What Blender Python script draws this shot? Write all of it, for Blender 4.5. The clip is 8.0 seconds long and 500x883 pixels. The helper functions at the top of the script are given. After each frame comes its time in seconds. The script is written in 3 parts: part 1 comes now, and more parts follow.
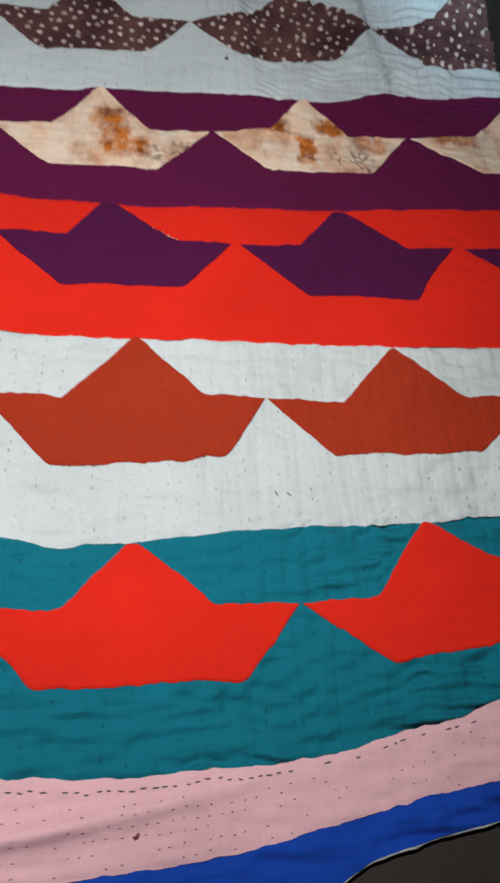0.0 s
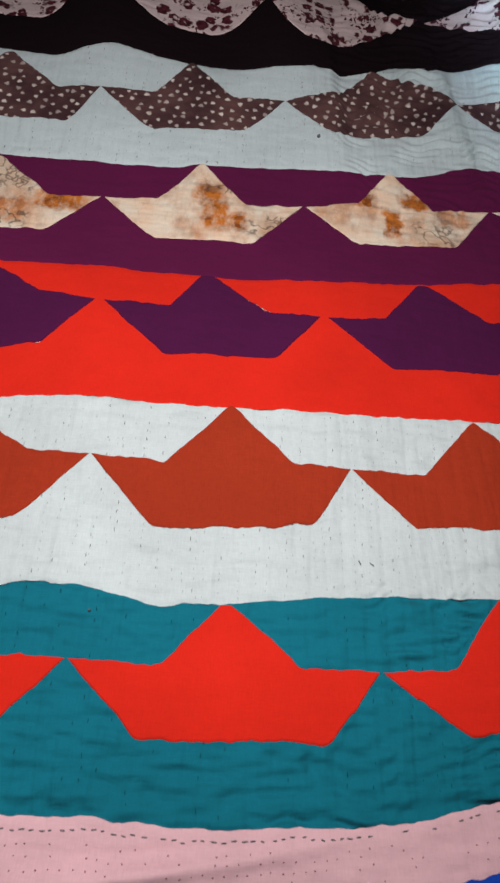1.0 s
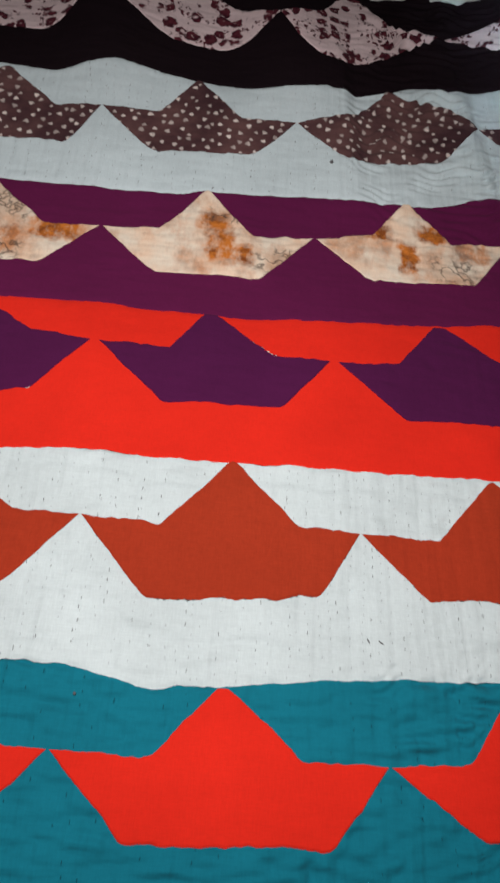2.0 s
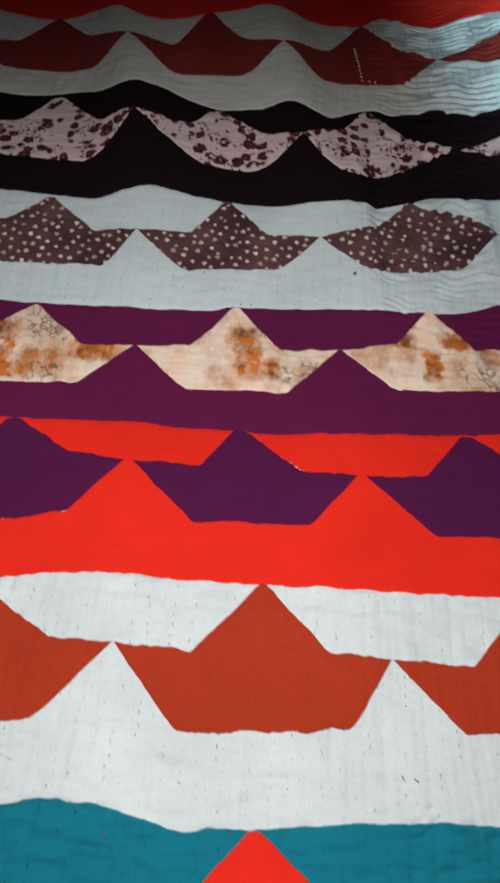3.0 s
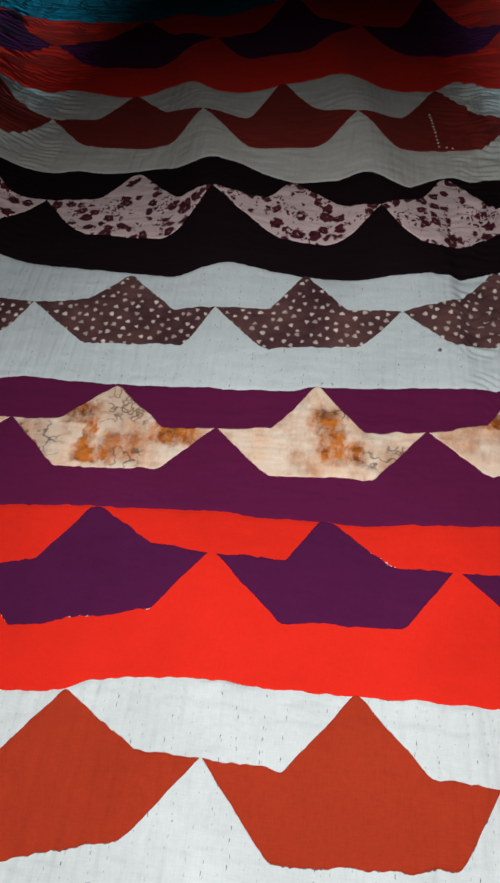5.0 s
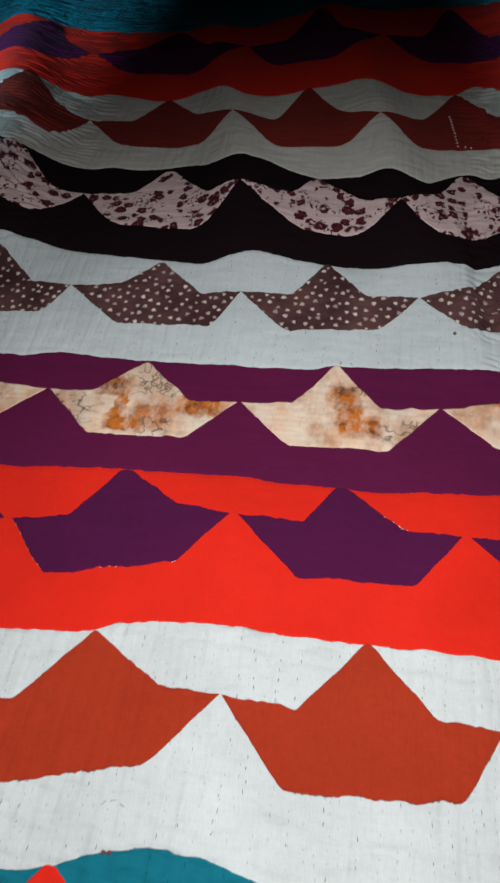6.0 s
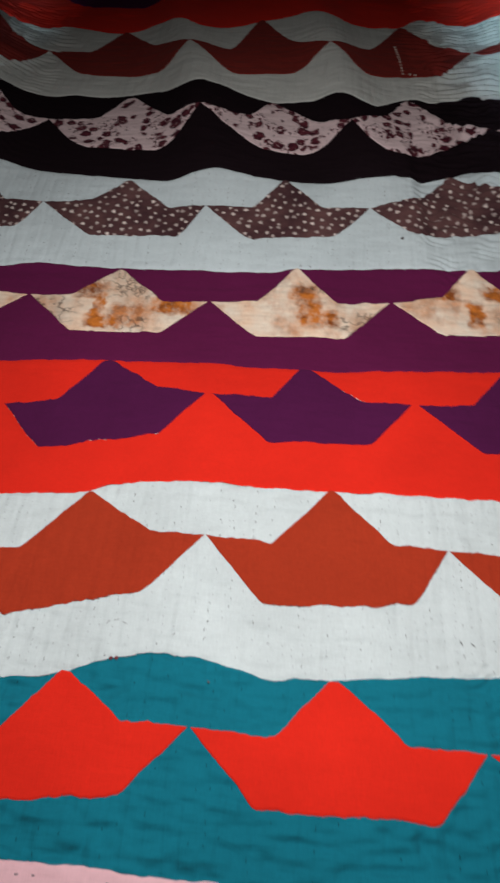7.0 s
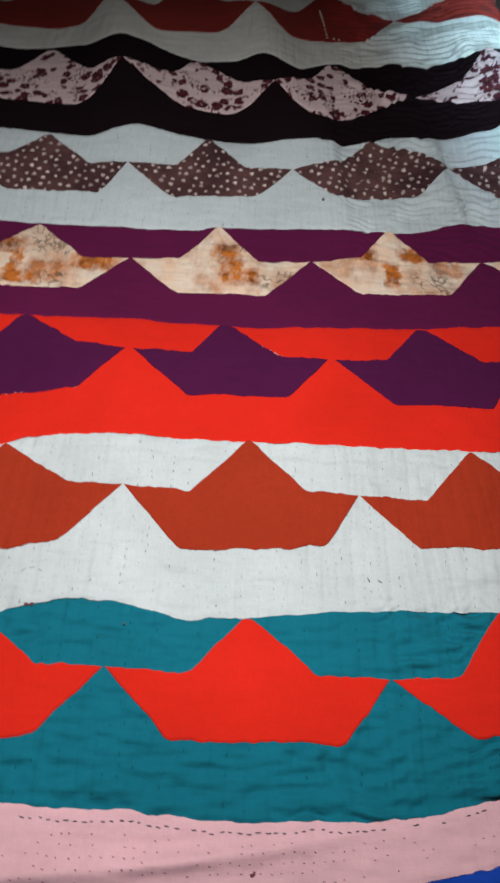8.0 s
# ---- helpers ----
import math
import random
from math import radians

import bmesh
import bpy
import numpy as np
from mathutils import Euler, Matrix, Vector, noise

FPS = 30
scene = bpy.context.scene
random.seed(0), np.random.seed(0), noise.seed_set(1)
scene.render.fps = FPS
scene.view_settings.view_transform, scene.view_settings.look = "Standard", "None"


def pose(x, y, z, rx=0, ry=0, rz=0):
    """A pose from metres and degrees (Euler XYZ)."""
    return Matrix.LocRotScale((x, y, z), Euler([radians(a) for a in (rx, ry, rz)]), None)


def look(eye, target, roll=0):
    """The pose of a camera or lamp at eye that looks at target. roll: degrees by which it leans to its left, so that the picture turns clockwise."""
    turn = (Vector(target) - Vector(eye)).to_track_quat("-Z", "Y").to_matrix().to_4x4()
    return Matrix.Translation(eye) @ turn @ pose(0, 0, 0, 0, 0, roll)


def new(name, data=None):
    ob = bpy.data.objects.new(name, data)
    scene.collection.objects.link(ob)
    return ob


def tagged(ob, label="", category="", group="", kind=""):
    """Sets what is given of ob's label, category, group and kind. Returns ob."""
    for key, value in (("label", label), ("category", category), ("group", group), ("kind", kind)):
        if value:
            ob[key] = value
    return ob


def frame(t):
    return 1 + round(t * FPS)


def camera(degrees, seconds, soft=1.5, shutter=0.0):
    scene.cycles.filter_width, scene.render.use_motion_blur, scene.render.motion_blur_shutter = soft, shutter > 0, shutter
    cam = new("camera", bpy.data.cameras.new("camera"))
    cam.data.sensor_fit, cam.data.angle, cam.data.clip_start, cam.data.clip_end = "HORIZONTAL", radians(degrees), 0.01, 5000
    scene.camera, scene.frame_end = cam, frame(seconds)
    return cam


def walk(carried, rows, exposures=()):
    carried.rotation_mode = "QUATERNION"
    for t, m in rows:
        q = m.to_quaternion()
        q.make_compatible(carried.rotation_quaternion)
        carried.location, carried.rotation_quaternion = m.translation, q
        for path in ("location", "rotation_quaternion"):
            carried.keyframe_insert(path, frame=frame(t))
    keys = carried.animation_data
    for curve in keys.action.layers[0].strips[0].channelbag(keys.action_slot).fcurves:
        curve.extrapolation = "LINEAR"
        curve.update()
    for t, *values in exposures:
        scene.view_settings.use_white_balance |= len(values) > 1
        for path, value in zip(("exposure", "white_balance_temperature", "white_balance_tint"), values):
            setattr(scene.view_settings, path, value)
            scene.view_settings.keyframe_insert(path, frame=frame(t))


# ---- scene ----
cam = camera(44.1, 8.0, soft=2.6, shutter=0.4)
PATH = [
    (0, (0.168, -0.48, 0.478), (0.49, 0.429, -1.274), 18.6),
    (0.5, (0.146, -0.477, 0.538), (0.364, 0.458, -1.217), 13.4),
    (1, (0.124, -0.457, 0.529), (0.286, 0.509, -1.215), 12.5),
    (1.5, (0.125, -0.417, 0.525), (0.287, 0.539, -1.224), 12.5),
    (1.7, (0.119, -0.401, 0.518), (0.297, 0.53, -1.243), 14.4),
    (2.8, (0.136, -0.35, 0.553), (0.173, 0.723, -1.134), 6.5),
    (3, (0.124, -0.334, 0.565), (0.146, 0.759, -1.11), 5.5),
    (3.5, (0.109, -0.274, 0.572), (0.103, 0.832, -1.095), 3.3),
    (4, (0.096, -0.246, 0.574), (0.028, 0.848, -1.099), 1.6),
    (4.5, (0.089, -0.254, 0.58), (-0.002, 0.907, -1.045), 1.8),
    (4.7, (0.082, -0.262, 0.582), (-0.03, 0.902, -1.041), 0.5),
    (5.8, (0.085, -0.318, 0.584), (-0.124, 0.855, -1.022), -3.0),
    (6, (0.087, -0.338, 0.586), (-0.129, 0.852, -1.007), -2.5),
    (6.5, (0.092, -0.394, 0.582), (-0.125, 0.747, -1.047), -3.1),
    (7, (0.087, -0.471, 0.584), (0.009, 0.665, -1.06), 0.8),
    (7.5, (0.098, -0.51, 0.589), (0.187, 0.656, -1.033), 3.9),
    (8, (0.119, -0.503, 0.576), (0.222, 0.591, -1.095), 8.0),
]
walk(cam, [(t, look(eye, target, roll)) for t, eye, target, roll in PATH],
     exposures=[(0.0, 0.0), (1.7, 0.03), (3.0, 0.08), (4.7, 0.13), (6.5, 0.06), (7.5, 0.0), (8.0, 0.03)])

# ---- light ----
world = bpy.data.worlds.new("dim_room")
world.use_nodes = True
scene.world = world
world.node_tree.nodes["Background"].inputs[0].default_value = (0.55, 0.75, 1.0, 1)
world.node_tree.nodes["Background"].inputs[1].default_value = 0.008


def lamp(name, kind, energy, colour, m):
    data = bpy.data.lights.new(name, kind)
    data.energy, data.color = energy, colour
    ob = new(name, data)
    ob.matrix_world = m
    return ob


torch = lamp("torch_light", "SPOT", 27.0, (1.0, 0.98, 0.975), look((0.09, -0.23, 0.80), (0.09, -0.09, 0.0)))
torch.data.spot_size, torch.data.spot_blend, torch.data.shadow_soft_size = radians(119), 1.0, 0.015
# Bluish daylight from behind the camera: two added narrow beams leave the middle shaded.
for x, aim, power in ((0.70, 0.60, 0.62), (-0.82, -0.68, 0.42)):
    daylight = lamp("added_daylight_beam", "AREA", power, (0.50, 0.82, 1.0), look((x, -1.96, 1.05), (aim, 0.82, 0.06)))
    daylight.data.shape, daylight.data.size, daylight.data.size_y, daylight.data.spread = "RECTANGLE", 0.20, 0.30, radians(8)

# ---- materials ----


def nodes_of(name):
    mat = bpy.data.materials.new(name)
    mat.use_nodes = True
    tree = mat.node_tree
    return mat, tree, tree.nodes["Principled BSDF"]


def add(tree, kind, **values):
    node = tree.nodes.new(kind)
    for key, value in values.items():
        node.inputs[key.replace("_", " ")].default_value = value
    return node


def place(tree, scale=(1, 1, 1), turn=0.0):
    coord = tree.nodes.new("ShaderNodeTexCoord")
    node = tree.nodes.new("ShaderNodeMapping")
    node.inputs["Scale"].default_value = scale
    node.inputs["Rotation"].default_value = (0, 0, turn)
    tree.links.new(coord.outputs["Object"], node.inputs["Vector"])
    return node.outputs["Vector"]


def noise_tex(tree, scale, detail=3.0, rough=0.55, stretch=(1, 1, 1), turn=0.0):
    node = add(tree, "ShaderNodeTexNoise", Scale=scale, Detail=detail, Roughness=rough)
    tree.links.new(place(tree, stretch, turn), node.inputs["Vector"])
    return node.outputs["Fac"]


def span(tree, value, a, b, c=0.0, d=1.0):
    node = tree.nodes.new("ShaderNodeMapRange")
    for n, x in enumerate((a, b, c, d)):
        node.inputs[n + 1].default_value = x
    tree.links.new(value, node.inputs[0])
    return node.outputs[0]


def maths(tree, kind, a, b):
    node = tree.nodes.new("ShaderNodeMath")
    node.operation = kind
    for n, x in enumerate((a, b)):
        if isinstance(x, (int, float)):
            node.inputs[n].default_value = x
        else:
            tree.links.new(x, node.inputs[n])
    return node.outputs[0]


def blend(tree, factor, a, b, kind="MIX"):
    node = tree.nodes.new("ShaderNodeMix")
    node.data_type, node.blend_type = "RGBA", kind
    for socket, x in ((node.inputs[0], factor), (node.inputs[6], a), (node.inputs[7], b)):
        if isinstance(x, (int, float)):
            socket.default_value = x
        elif isinstance(x, tuple):
            socket.default_value = (*x, 1)
        else:
            tree.links.new(x, socket)
    return node.outputs[2]


def cloth(name, colour, print_on=None, quilting=0.5, slub=0.06, sheen=0.03, furrow=0.04, across=1.0):
    """Washed cotton: woven slub, uneven dye, puckers between the lines of quilting."""
    mat, tree, out = nodes_of(name)
    shade = colour
    if print_on:
        shade = print_on(tree, colour)
    warp = noise_tex(tree, 150, 2, 0.6, (6, 0.8, 1))
    weft = noise_tex(tree, 150, 2, 0.6, (0.8, 6, 1))
    thread = maths(tree, "ADD", warp, weft)
    thread_tone = span(tree, thread, 0.7, 1.3, 1 - slub, 1 + slub)
    dye = span(tree, noise_tex(tree, 7, 4, 0.6), 0.3, 0.7, 0.90, 1.08)
    tone = maths(tree, "MULTIPLY", thread_tone, dye)
    grey = tree.nodes.new("ShaderNodeCombineColor")
    for n in range(3):
        tree.links.new(tone, grey.inputs[n])
    tree.links.new(blend(tree, 1.0, shade, grey.outputs[0], "MULTIPLY"), out.inputs["Base Color"])
    out.inputs["Roughness"].default_value = 0.92
    out.inputs["Specular IOR Level"].default_value = 0.08
    out.inputs["Sheen Weight"].default_value = sheen
    out.inputs["Sheen Roughness"].default_value = 0.5
    pucker = noise_tex(tree, 34, 1.2, 0.5, (0.7, 2.0, 1))
    crease = noise_tex(tree, 34, 1, 0.5, (2.0, 0.4, 1))
    rows = add(tree, "ShaderNodeTexWave", Scale=19.0, Distortion=5.0, Detail=2.0, Detail_Scale=0.8)
    tree.links.new(place(tree, (1, 0.35, 1)), rows.inputs["Vector"])
    seam = span(tree, rows.outputs["Fac"], 0.0, 0.45)
    relief = maths(tree, "ADD", maths(tree, "ADD", maths(tree, "MULTIPLY", pucker, across), maths(tree, "MULTIPLY", crease, 0.45)), maths(tree, "MULTIPLY", seam, furrow))
    bump = add(tree, "ShaderNodeBump", Strength=quilting, Distance=0.010)
    tree.links.new(relief, bump.inputs["Height"])
    fine = add(tree, "ShaderNodeBump", Strength=0.35, Distance=0.0005)
    tree.links.new(thread, fine.inputs["Height"])
    tree.links.new(bump.outputs[0], fine.inputs["Normal"])
    tree.links.new(fine.outputs[0], out.inputs["Normal"])
    return mat


def apart(tree, vector):
    node = tree.nodes.new("ShaderNodeSeparateXYZ")
    tree.links.new(vector, node.inputs[0])
    return node.outputs


def sway(tree, vector, scale, much):
    """Shifts a place by a little noise, for ragged outlines."""
    wobble = add(tree, "ShaderNodeTexNoise", Scale=scale, Detail=3.0)
    tree.links.new(place(tree), wobble.inputs["Vector"])
    shift = tree.nodes.new("ShaderNodeVectorMath")
    shift.operation = "MULTIPLY_ADD"
    shift.inputs[1].default_value = (much, much, 0)
    tree.links.new(wobble.outputs["Color"], shift.inputs[0])
    tree.links.new(vector, shift.inputs[2])
    return shift.outputs[0]


def flecks(tree, colour):
    """Small uneven cream triangles, scattered evenly on washed plum."""
    at = sway(tree, place(tree, (1, 1, 0), 0.35), 260.0, 0.0035)
    cells = add(tree, "ShaderNodeTexVoronoi", Scale=71.0, Randomness=0.6)
    cells.voronoi_dimensions = "2D"
    tree.links.new(at, cells.inputs["Vector"])
    off = tree.nodes.new("ShaderNodeVectorMath")
    off.operation = "SUBTRACT"
    tree.links.new(at, off.inputs[0])
    tree.links.new(cells.outputs["Position"], off.inputs[1])
    chance = tree.nodes.new("ShaderNodeSeparateColor")
    tree.links.new(cells.outputs["Color"], chance.inputs[0])
    turned = tree.nodes.new("ShaderNodeVectorRotate")
    turned.rotation_type = "Z_AXIS"
    tree.links.new(off.outputs[0], turned.inputs["Vector"])
    tree.links.new(span(tree, chance.outputs[0], 0, 1, -0.9, 1.1), turned.inputs["Angle"])
    x, y, _ = apart(tree, turned.outputs[0])
    side = maths(tree, "ADD", maths(tree, "MULTIPLY", maths(tree, "ABSOLUTE", x, 0.0), 0.80), maths(tree, "MULTIPLY", y, 0.55))
    edge = maths(tree, "MAXIMUM", side, maths(tree, "MULTIPLY", y, -1.0))
    reach = tree.nodes.new("ShaderNodeVectorMath")
    reach.operation = "LENGTH"
    tree.links.new(off.outputs[0], reach.inputs[0])
    edge = maths(tree, "ADD", maths(tree, "MULTIPLY", edge, 0.55), maths(tree, "MULTIPLY", reach.outputs["Value"], 0.42))
    size = maths(tree, "DIVIDE", edge, span(tree, chance.outputs[1], 0, 1, 0.0017, 0.0026))
    dot = span(tree, size, 0.75, 1.3, 1, 0)
    washed = blend(tree, span(tree, noise_tex(tree, 16, 4, 0.6), 0.36, 0.62), colour, (0.13, 0.062, 0.060))
    worn = span(tree, noise_tex(tree, 60, 3, 0.6), 0.40, 0.62, 0.45, 1.0)
    return blend(tree, maths(tree, "MULTIPLY", dot, worn), washed, (0.80, 0.68, 0.62))


# Dye on the batik boats: middle and half size of each patch along and across the quilt, and its strength.
RUST_PATCHES = (
    (-0.196, 0.172, 0.036, 0.013, 0.9), (-0.178, 0.160, 0.018, 0.010, 0.7), (-0.163, 0.134, 0.0065, 0.027, 0.8),
    (-0.150, 0.108, 0.024, 0.012, 1.0), (-0.122, 0.124, 0.022, 0.020, 0.7), (-0.062, 0.146, 0.030, 0.014, 0.8),
    (0.117, 0.184, 0.018, 0.017, 0.8), (0.124, 0.149, 0.015, 0.024, 0.9), (0.148, 0.140, 0.014, 0.013, 0.8), (0.196, 0.134, 0.010, 0.012, 0.35),
    (0.309, 0.199, 0.015, 0.012, 0.95), (0.282, 0.172, 0.012, 0.018, 0.4), (0.346, 0.163, 0.010, 0.022, 0.8), (0.386, 0.206, 0.024, 0.014, 0.85), (0.425, 0.183, 0.022, 0.016, 0.6),
    (-0.470, 0.130, 0.030, 0.020, 0.8), (-0.395, 0.150, 0.026, 0.016, 0.7), (0.545, 0.220, 0.030, 0.020, 0.7))
SKETCHES = ((-0.123, 0.185, 0.030, 0.030), (-0.228, 0.124, 0.036, 0.024), (0.130, 0.196, 0.024, 0.012), (0.188, 0.136, 0.026, 0.020), (0.40, 0.150, 0.026, 0.020), (-0.112, 0.108, 0.02, 0.014))


def spot_on(tree, at, u, v, half_u, half_v, inner=0.68):
    """1 inside a patch with slightly soft edges, 0 outside."""
    x, y, _ = apart(tree, at)
    dx = maths(tree, "DIVIDE", maths(tree, "ABSOLUTE", maths(tree, "SUBTRACT", x, u), 0.0), half_u)
    dy = maths(tree, "DIVIDE", maths(tree, "ABSOLUTE", maths(tree, "SUBTRACT", y, v), 0.0), half_v)
    return span(tree, maths(tree, "MAXIMUM", dx, dy), inner, 1.2, 1, 0)


def rust_dye(tree, colour):
    """Cream cloth with blocky rust-brown dye patches and fine dark drawn lines."""
    raw = tree.nodes.new("ShaderNodeTexCoord").outputs["Object"]
    at = sway(tree, raw, 70.0, 0.026)
    back = tree.nodes.new("ShaderNodeVectorMath")
    back.inputs[1].default_value = (-0.013, -0.013, 0)
    tree.links.new(at, back.inputs[0])
    at = back.outputs[0]
    total = 0.0
    for u, v, half_u, half_v, strength in RUST_PATCHES:
        total = maths(tree, "MAXIMUM", total, maths(tree, "MULTIPLY", spot_on(tree, at, u, v, 1.12 * half_u, 1.12 * half_v), min(1.0, 1.25 * strength)))
    mottle = span(tree, noise_tex(tree, 42, 5, 0.68, (1.5, 0.8, 1)), 0.33, 0.52, 0.35, 1.0)
    stain = span(tree, noise_tex(tree, 16, 5, 0.66, (1.4, 0.8, 1)), 0.47, 0.66, 0.0, 0.6)
    total = maths(tree, "MAXIMUM", maths(tree, "MULTIPLY", total, mottle), stain)
    drawn = 0.0
    for u, v, half_u, half_v in SKETCHES:
        drawn = maths(tree, "MAXIMUM", drawn, spot_on(tree, at, u, v, half_u, half_v))
    line = maths(tree, "ABSOLUTE", maths(tree, "SUBTRACT", noise_tex(tree, 55, 2, 0.55, (1, 1, 1), 0.5), 0.5), 0.0)
    vein = maths(tree, "MULTIPLY", span(tree, line, 0.0, 0.05, 1, 0), drawn)
    base = blend(tree, span(tree, noise_tex(tree, 20, 3, 0.6), 0.4, 0.6), colour, (0.84, 0.70, 0.56))
    deep = span(tree, noise_tex(tree, 34, 5, 0.7, (1.0, 1.3, 1), 0.4), 0.44, 0.60)
    dye = blend(tree, deep, (0.60, 0.18, 0.030), (0.23, 0.062, 0.015))
    tinted = blend(tree, maths(tree, "MULTIPLY", drawn, 0.22), blend(tree, total, base, dye), (0.40, 0.30, 0.22))
    return blend(tree, maths(tree, "MULTIPLY", vein, 0.8), tinted, (0.07, 0.045, 0.035))


def blossoms(tree, colour):
    """Pale pink with bunches of ragged maroon blossoms, bare stretches and thin sprigs."""
    at = sway(tree, place(tree, (1, 1, 0)), 120.0, 0.014)
    cells = add(tree, "ShaderNodeTexVoronoi", Scale=52.0, Randomness=1.0)
    cells.voronoi_dimensions = "2D"
    tree.links.new(at, cells.inputs["Vector"])
    chance = tree.nodes.new("ShaderNodeSeparateColor")
    tree.links.new(cells.outputs["Color"], chance.inputs[0])
    size = maths(tree, "DIVIDE", cells.outputs["Distance"], span(tree, chance.outputs[1], 0, 1, 0.26, 0.56))
    petal = span(tree, size, 0.92, 1.06, 1, 0)
    heart = span(tree, size, 0.10, 0.18, 1, 0)
    bunch = span(tree, noise_tex(tree, 17, 3, 0.6), 0.44, 0.47)
    kept = maths(tree, "MULTIPLY", maths(tree, "GREATER_THAN", chance.outputs[0], 0.30), bunch)
    small = add(tree, "ShaderNodeTexVoronoi", Scale=150.0, Randomness=1.0)
    small.voronoi_dimensions = "2D"
    tree.links.new(at, small.inputs["Vector"])
    sprig = maths(tree, "MULTIPLY", span(tree, small.outputs["Distance"], 0.26, 0.34, 1, 0), span(tree, noise_tex(tree, 30, 3, 0.6), 0.53, 0.56))
    mark = maths(tree, "MAXIMUM", maths(tree, "MULTIPLY", petal, kept), sprig)
    shade = blend(tree, span(tree, noise_tex(tree, 130, 2), 0.4, 0.6), (0.055, 0.010, 0.018), (0.12, 0.022, 0.032))
    marked = blend(tree, mark, colour, shade)
    return blend(tree, maths(tree, "MULTIPLY", heart, maths(tree, "MULTIPLY", kept, span(tree, chance.outputs[2], 0.6, 0.61))), marked, (0.45, 0.30, 0.30))


TEAL = cloth("teal_cotton", (0.007, 0.170, 0.235), quilting=0.9, furrow=0.05)
RED = cloth("red_cotton", (0.77, 0.024, 0.012), quilting=0.08, slub=0.05)
WHITE = cloth("white_cotton", (0.64, 0.70, 0.70), quilting=0.65, slub=0.06, furrow=0.06, across=0.8)
RUST = cloth("rust_cotton", (0.40, 0.038, 0.014), quilting=0.36, slub=0.09, furrow=0.09)
PURPLE = cloth("purple_cotton", (0.113, 0.0092, 0.054), quilting=0.2)
PLUM = cloth("dark_plum_cotton", (0.080, 0.0085, 0.054), quilting=0.25)
BRICK = cloth("brick_red_cotton", (0.235, 0.026, 0.020), quilting=0.3, slub=0.08)
BATIK = cloth("rust_batik_cotton", (0.86, 0.61, 0.44), rust_dye, quilting=0.4)
# Pale cotton; the blue cast of ambient daylight is put into its base colour.
PALE = cloth("daylight_tinted_pale_cotton", (0.60, 0.675, 0.69), quilting=0.5, slub=0.06, furrow=0.08, across=0.35)
GREY = cloth("warm_grey_cotton", (0.64, 0.645, 0.60), quilting=0.5, slub=0.06, furrow=0.07, across=0.35)
FLECK = cloth("flecked_plum_cotton", (0.060, 0.026, 0.030), flecks, quilting=0.4)
BLACK = cloth("black_cotton", (0.010, 0.005, 0.007), quilting=0.3, sheen=0.0)
BLOSSOM = cloth("blossom_cotton", (0.72, 0.55, 0.55), blossoms, quilting=0.4)
PINK = cloth("pink_cotton", (0.84, 0.50, 0.54), quilting=0.35, slub=0.05)
BLUE = cloth("blue_cotton", (0.010, 0.062, 0.42), quilting=0.5)
BATTING = cloth("frayed_white_edge", (0.62, 0.66, 0.62), quilting=0.9, slub=0.3)
DARK_THREAD = cloth("dark_thread", (0.12, 0.115, 0.12), quilting=0.1)
GREY_THREAD = cloth("grey_thread", (0.42, 0.44, 0.45), quilting=0.1)
TEAL_THREAD = cloth("dark_teal_thread", (0.006, 0.06, 0.085), quilting=0.1)
CREAM_THREAD = cloth("cream_thread", (0.72, 0.60, 0.52), quilting=0.1)
MAROON_THREAD = cloth("maroon_thread", (0.20, 0.06, 0.07), quilting=0.1)


def plaster(name, colour, scale):
    mat, tree, out = nodes_of(name)
    tone = span(tree, noise_tex(tree, scale, 6, 0.65), 0.3, 0.7)
    tree.links.new(blend(tree, tone, tuple(c * 0.78 for c in colour), tuple(c * 1.12 for c in colour)), out.inputs["Base Color"])
    out.inputs["Roughness"].default_value = 0.8
    bump = add(tree, "ShaderNodeBump", Strength=0.3, Distance=0.003)
    tree.links.new(noise_tex(tree, scale * 14, 4), bump.inputs["Height"])
    tree.links.new(bump.outputs[0], out.inputs["Normal"])
    return mat


FLOOR = plaster("dark_brown_floor", (0.036, 0.027, 0.022), 6)
WALL = plaster("grey_plaster", (0.16, 0.15, 0.14), 3)

# ---- the room ----


def slab(name, lo, hi, material, label, category, holes=()):
    """A wall, floor or ceiling as a thick slab; holes: openings (x0, x1, z0, z1) through a wall that faces y."""
    bm = bmesh.new()
    boxes, start = [], lo[0]
    for x0, x1, z0, z1 in holes:
        boxes += [((start, lo[1], lo[2]), (x0, hi[1], hi[2])), ((x0, lo[1], lo[2]), (x1, hi[1], z0)), ((x0, lo[1], z1), (x1, hi[1], hi[2]))]
        start = x1
    boxes.append(((start, lo[1], lo[2]), hi))
    for a, b in boxes:
        size = [q - p for p, q in zip(a, b)]
        mid = [(p + q) / 2 for p, q in zip(a, b)]
        bmesh.ops.create_cube(bm, size=1, matrix=Matrix.LocRotScale(mid, None, size))
    mesh = bpy.data.meshes.new(name)
    bm.to_mesh(mesh)
    mesh.materials.append(material)
    return tagged(new(name, mesh), label, category, kind="structure")


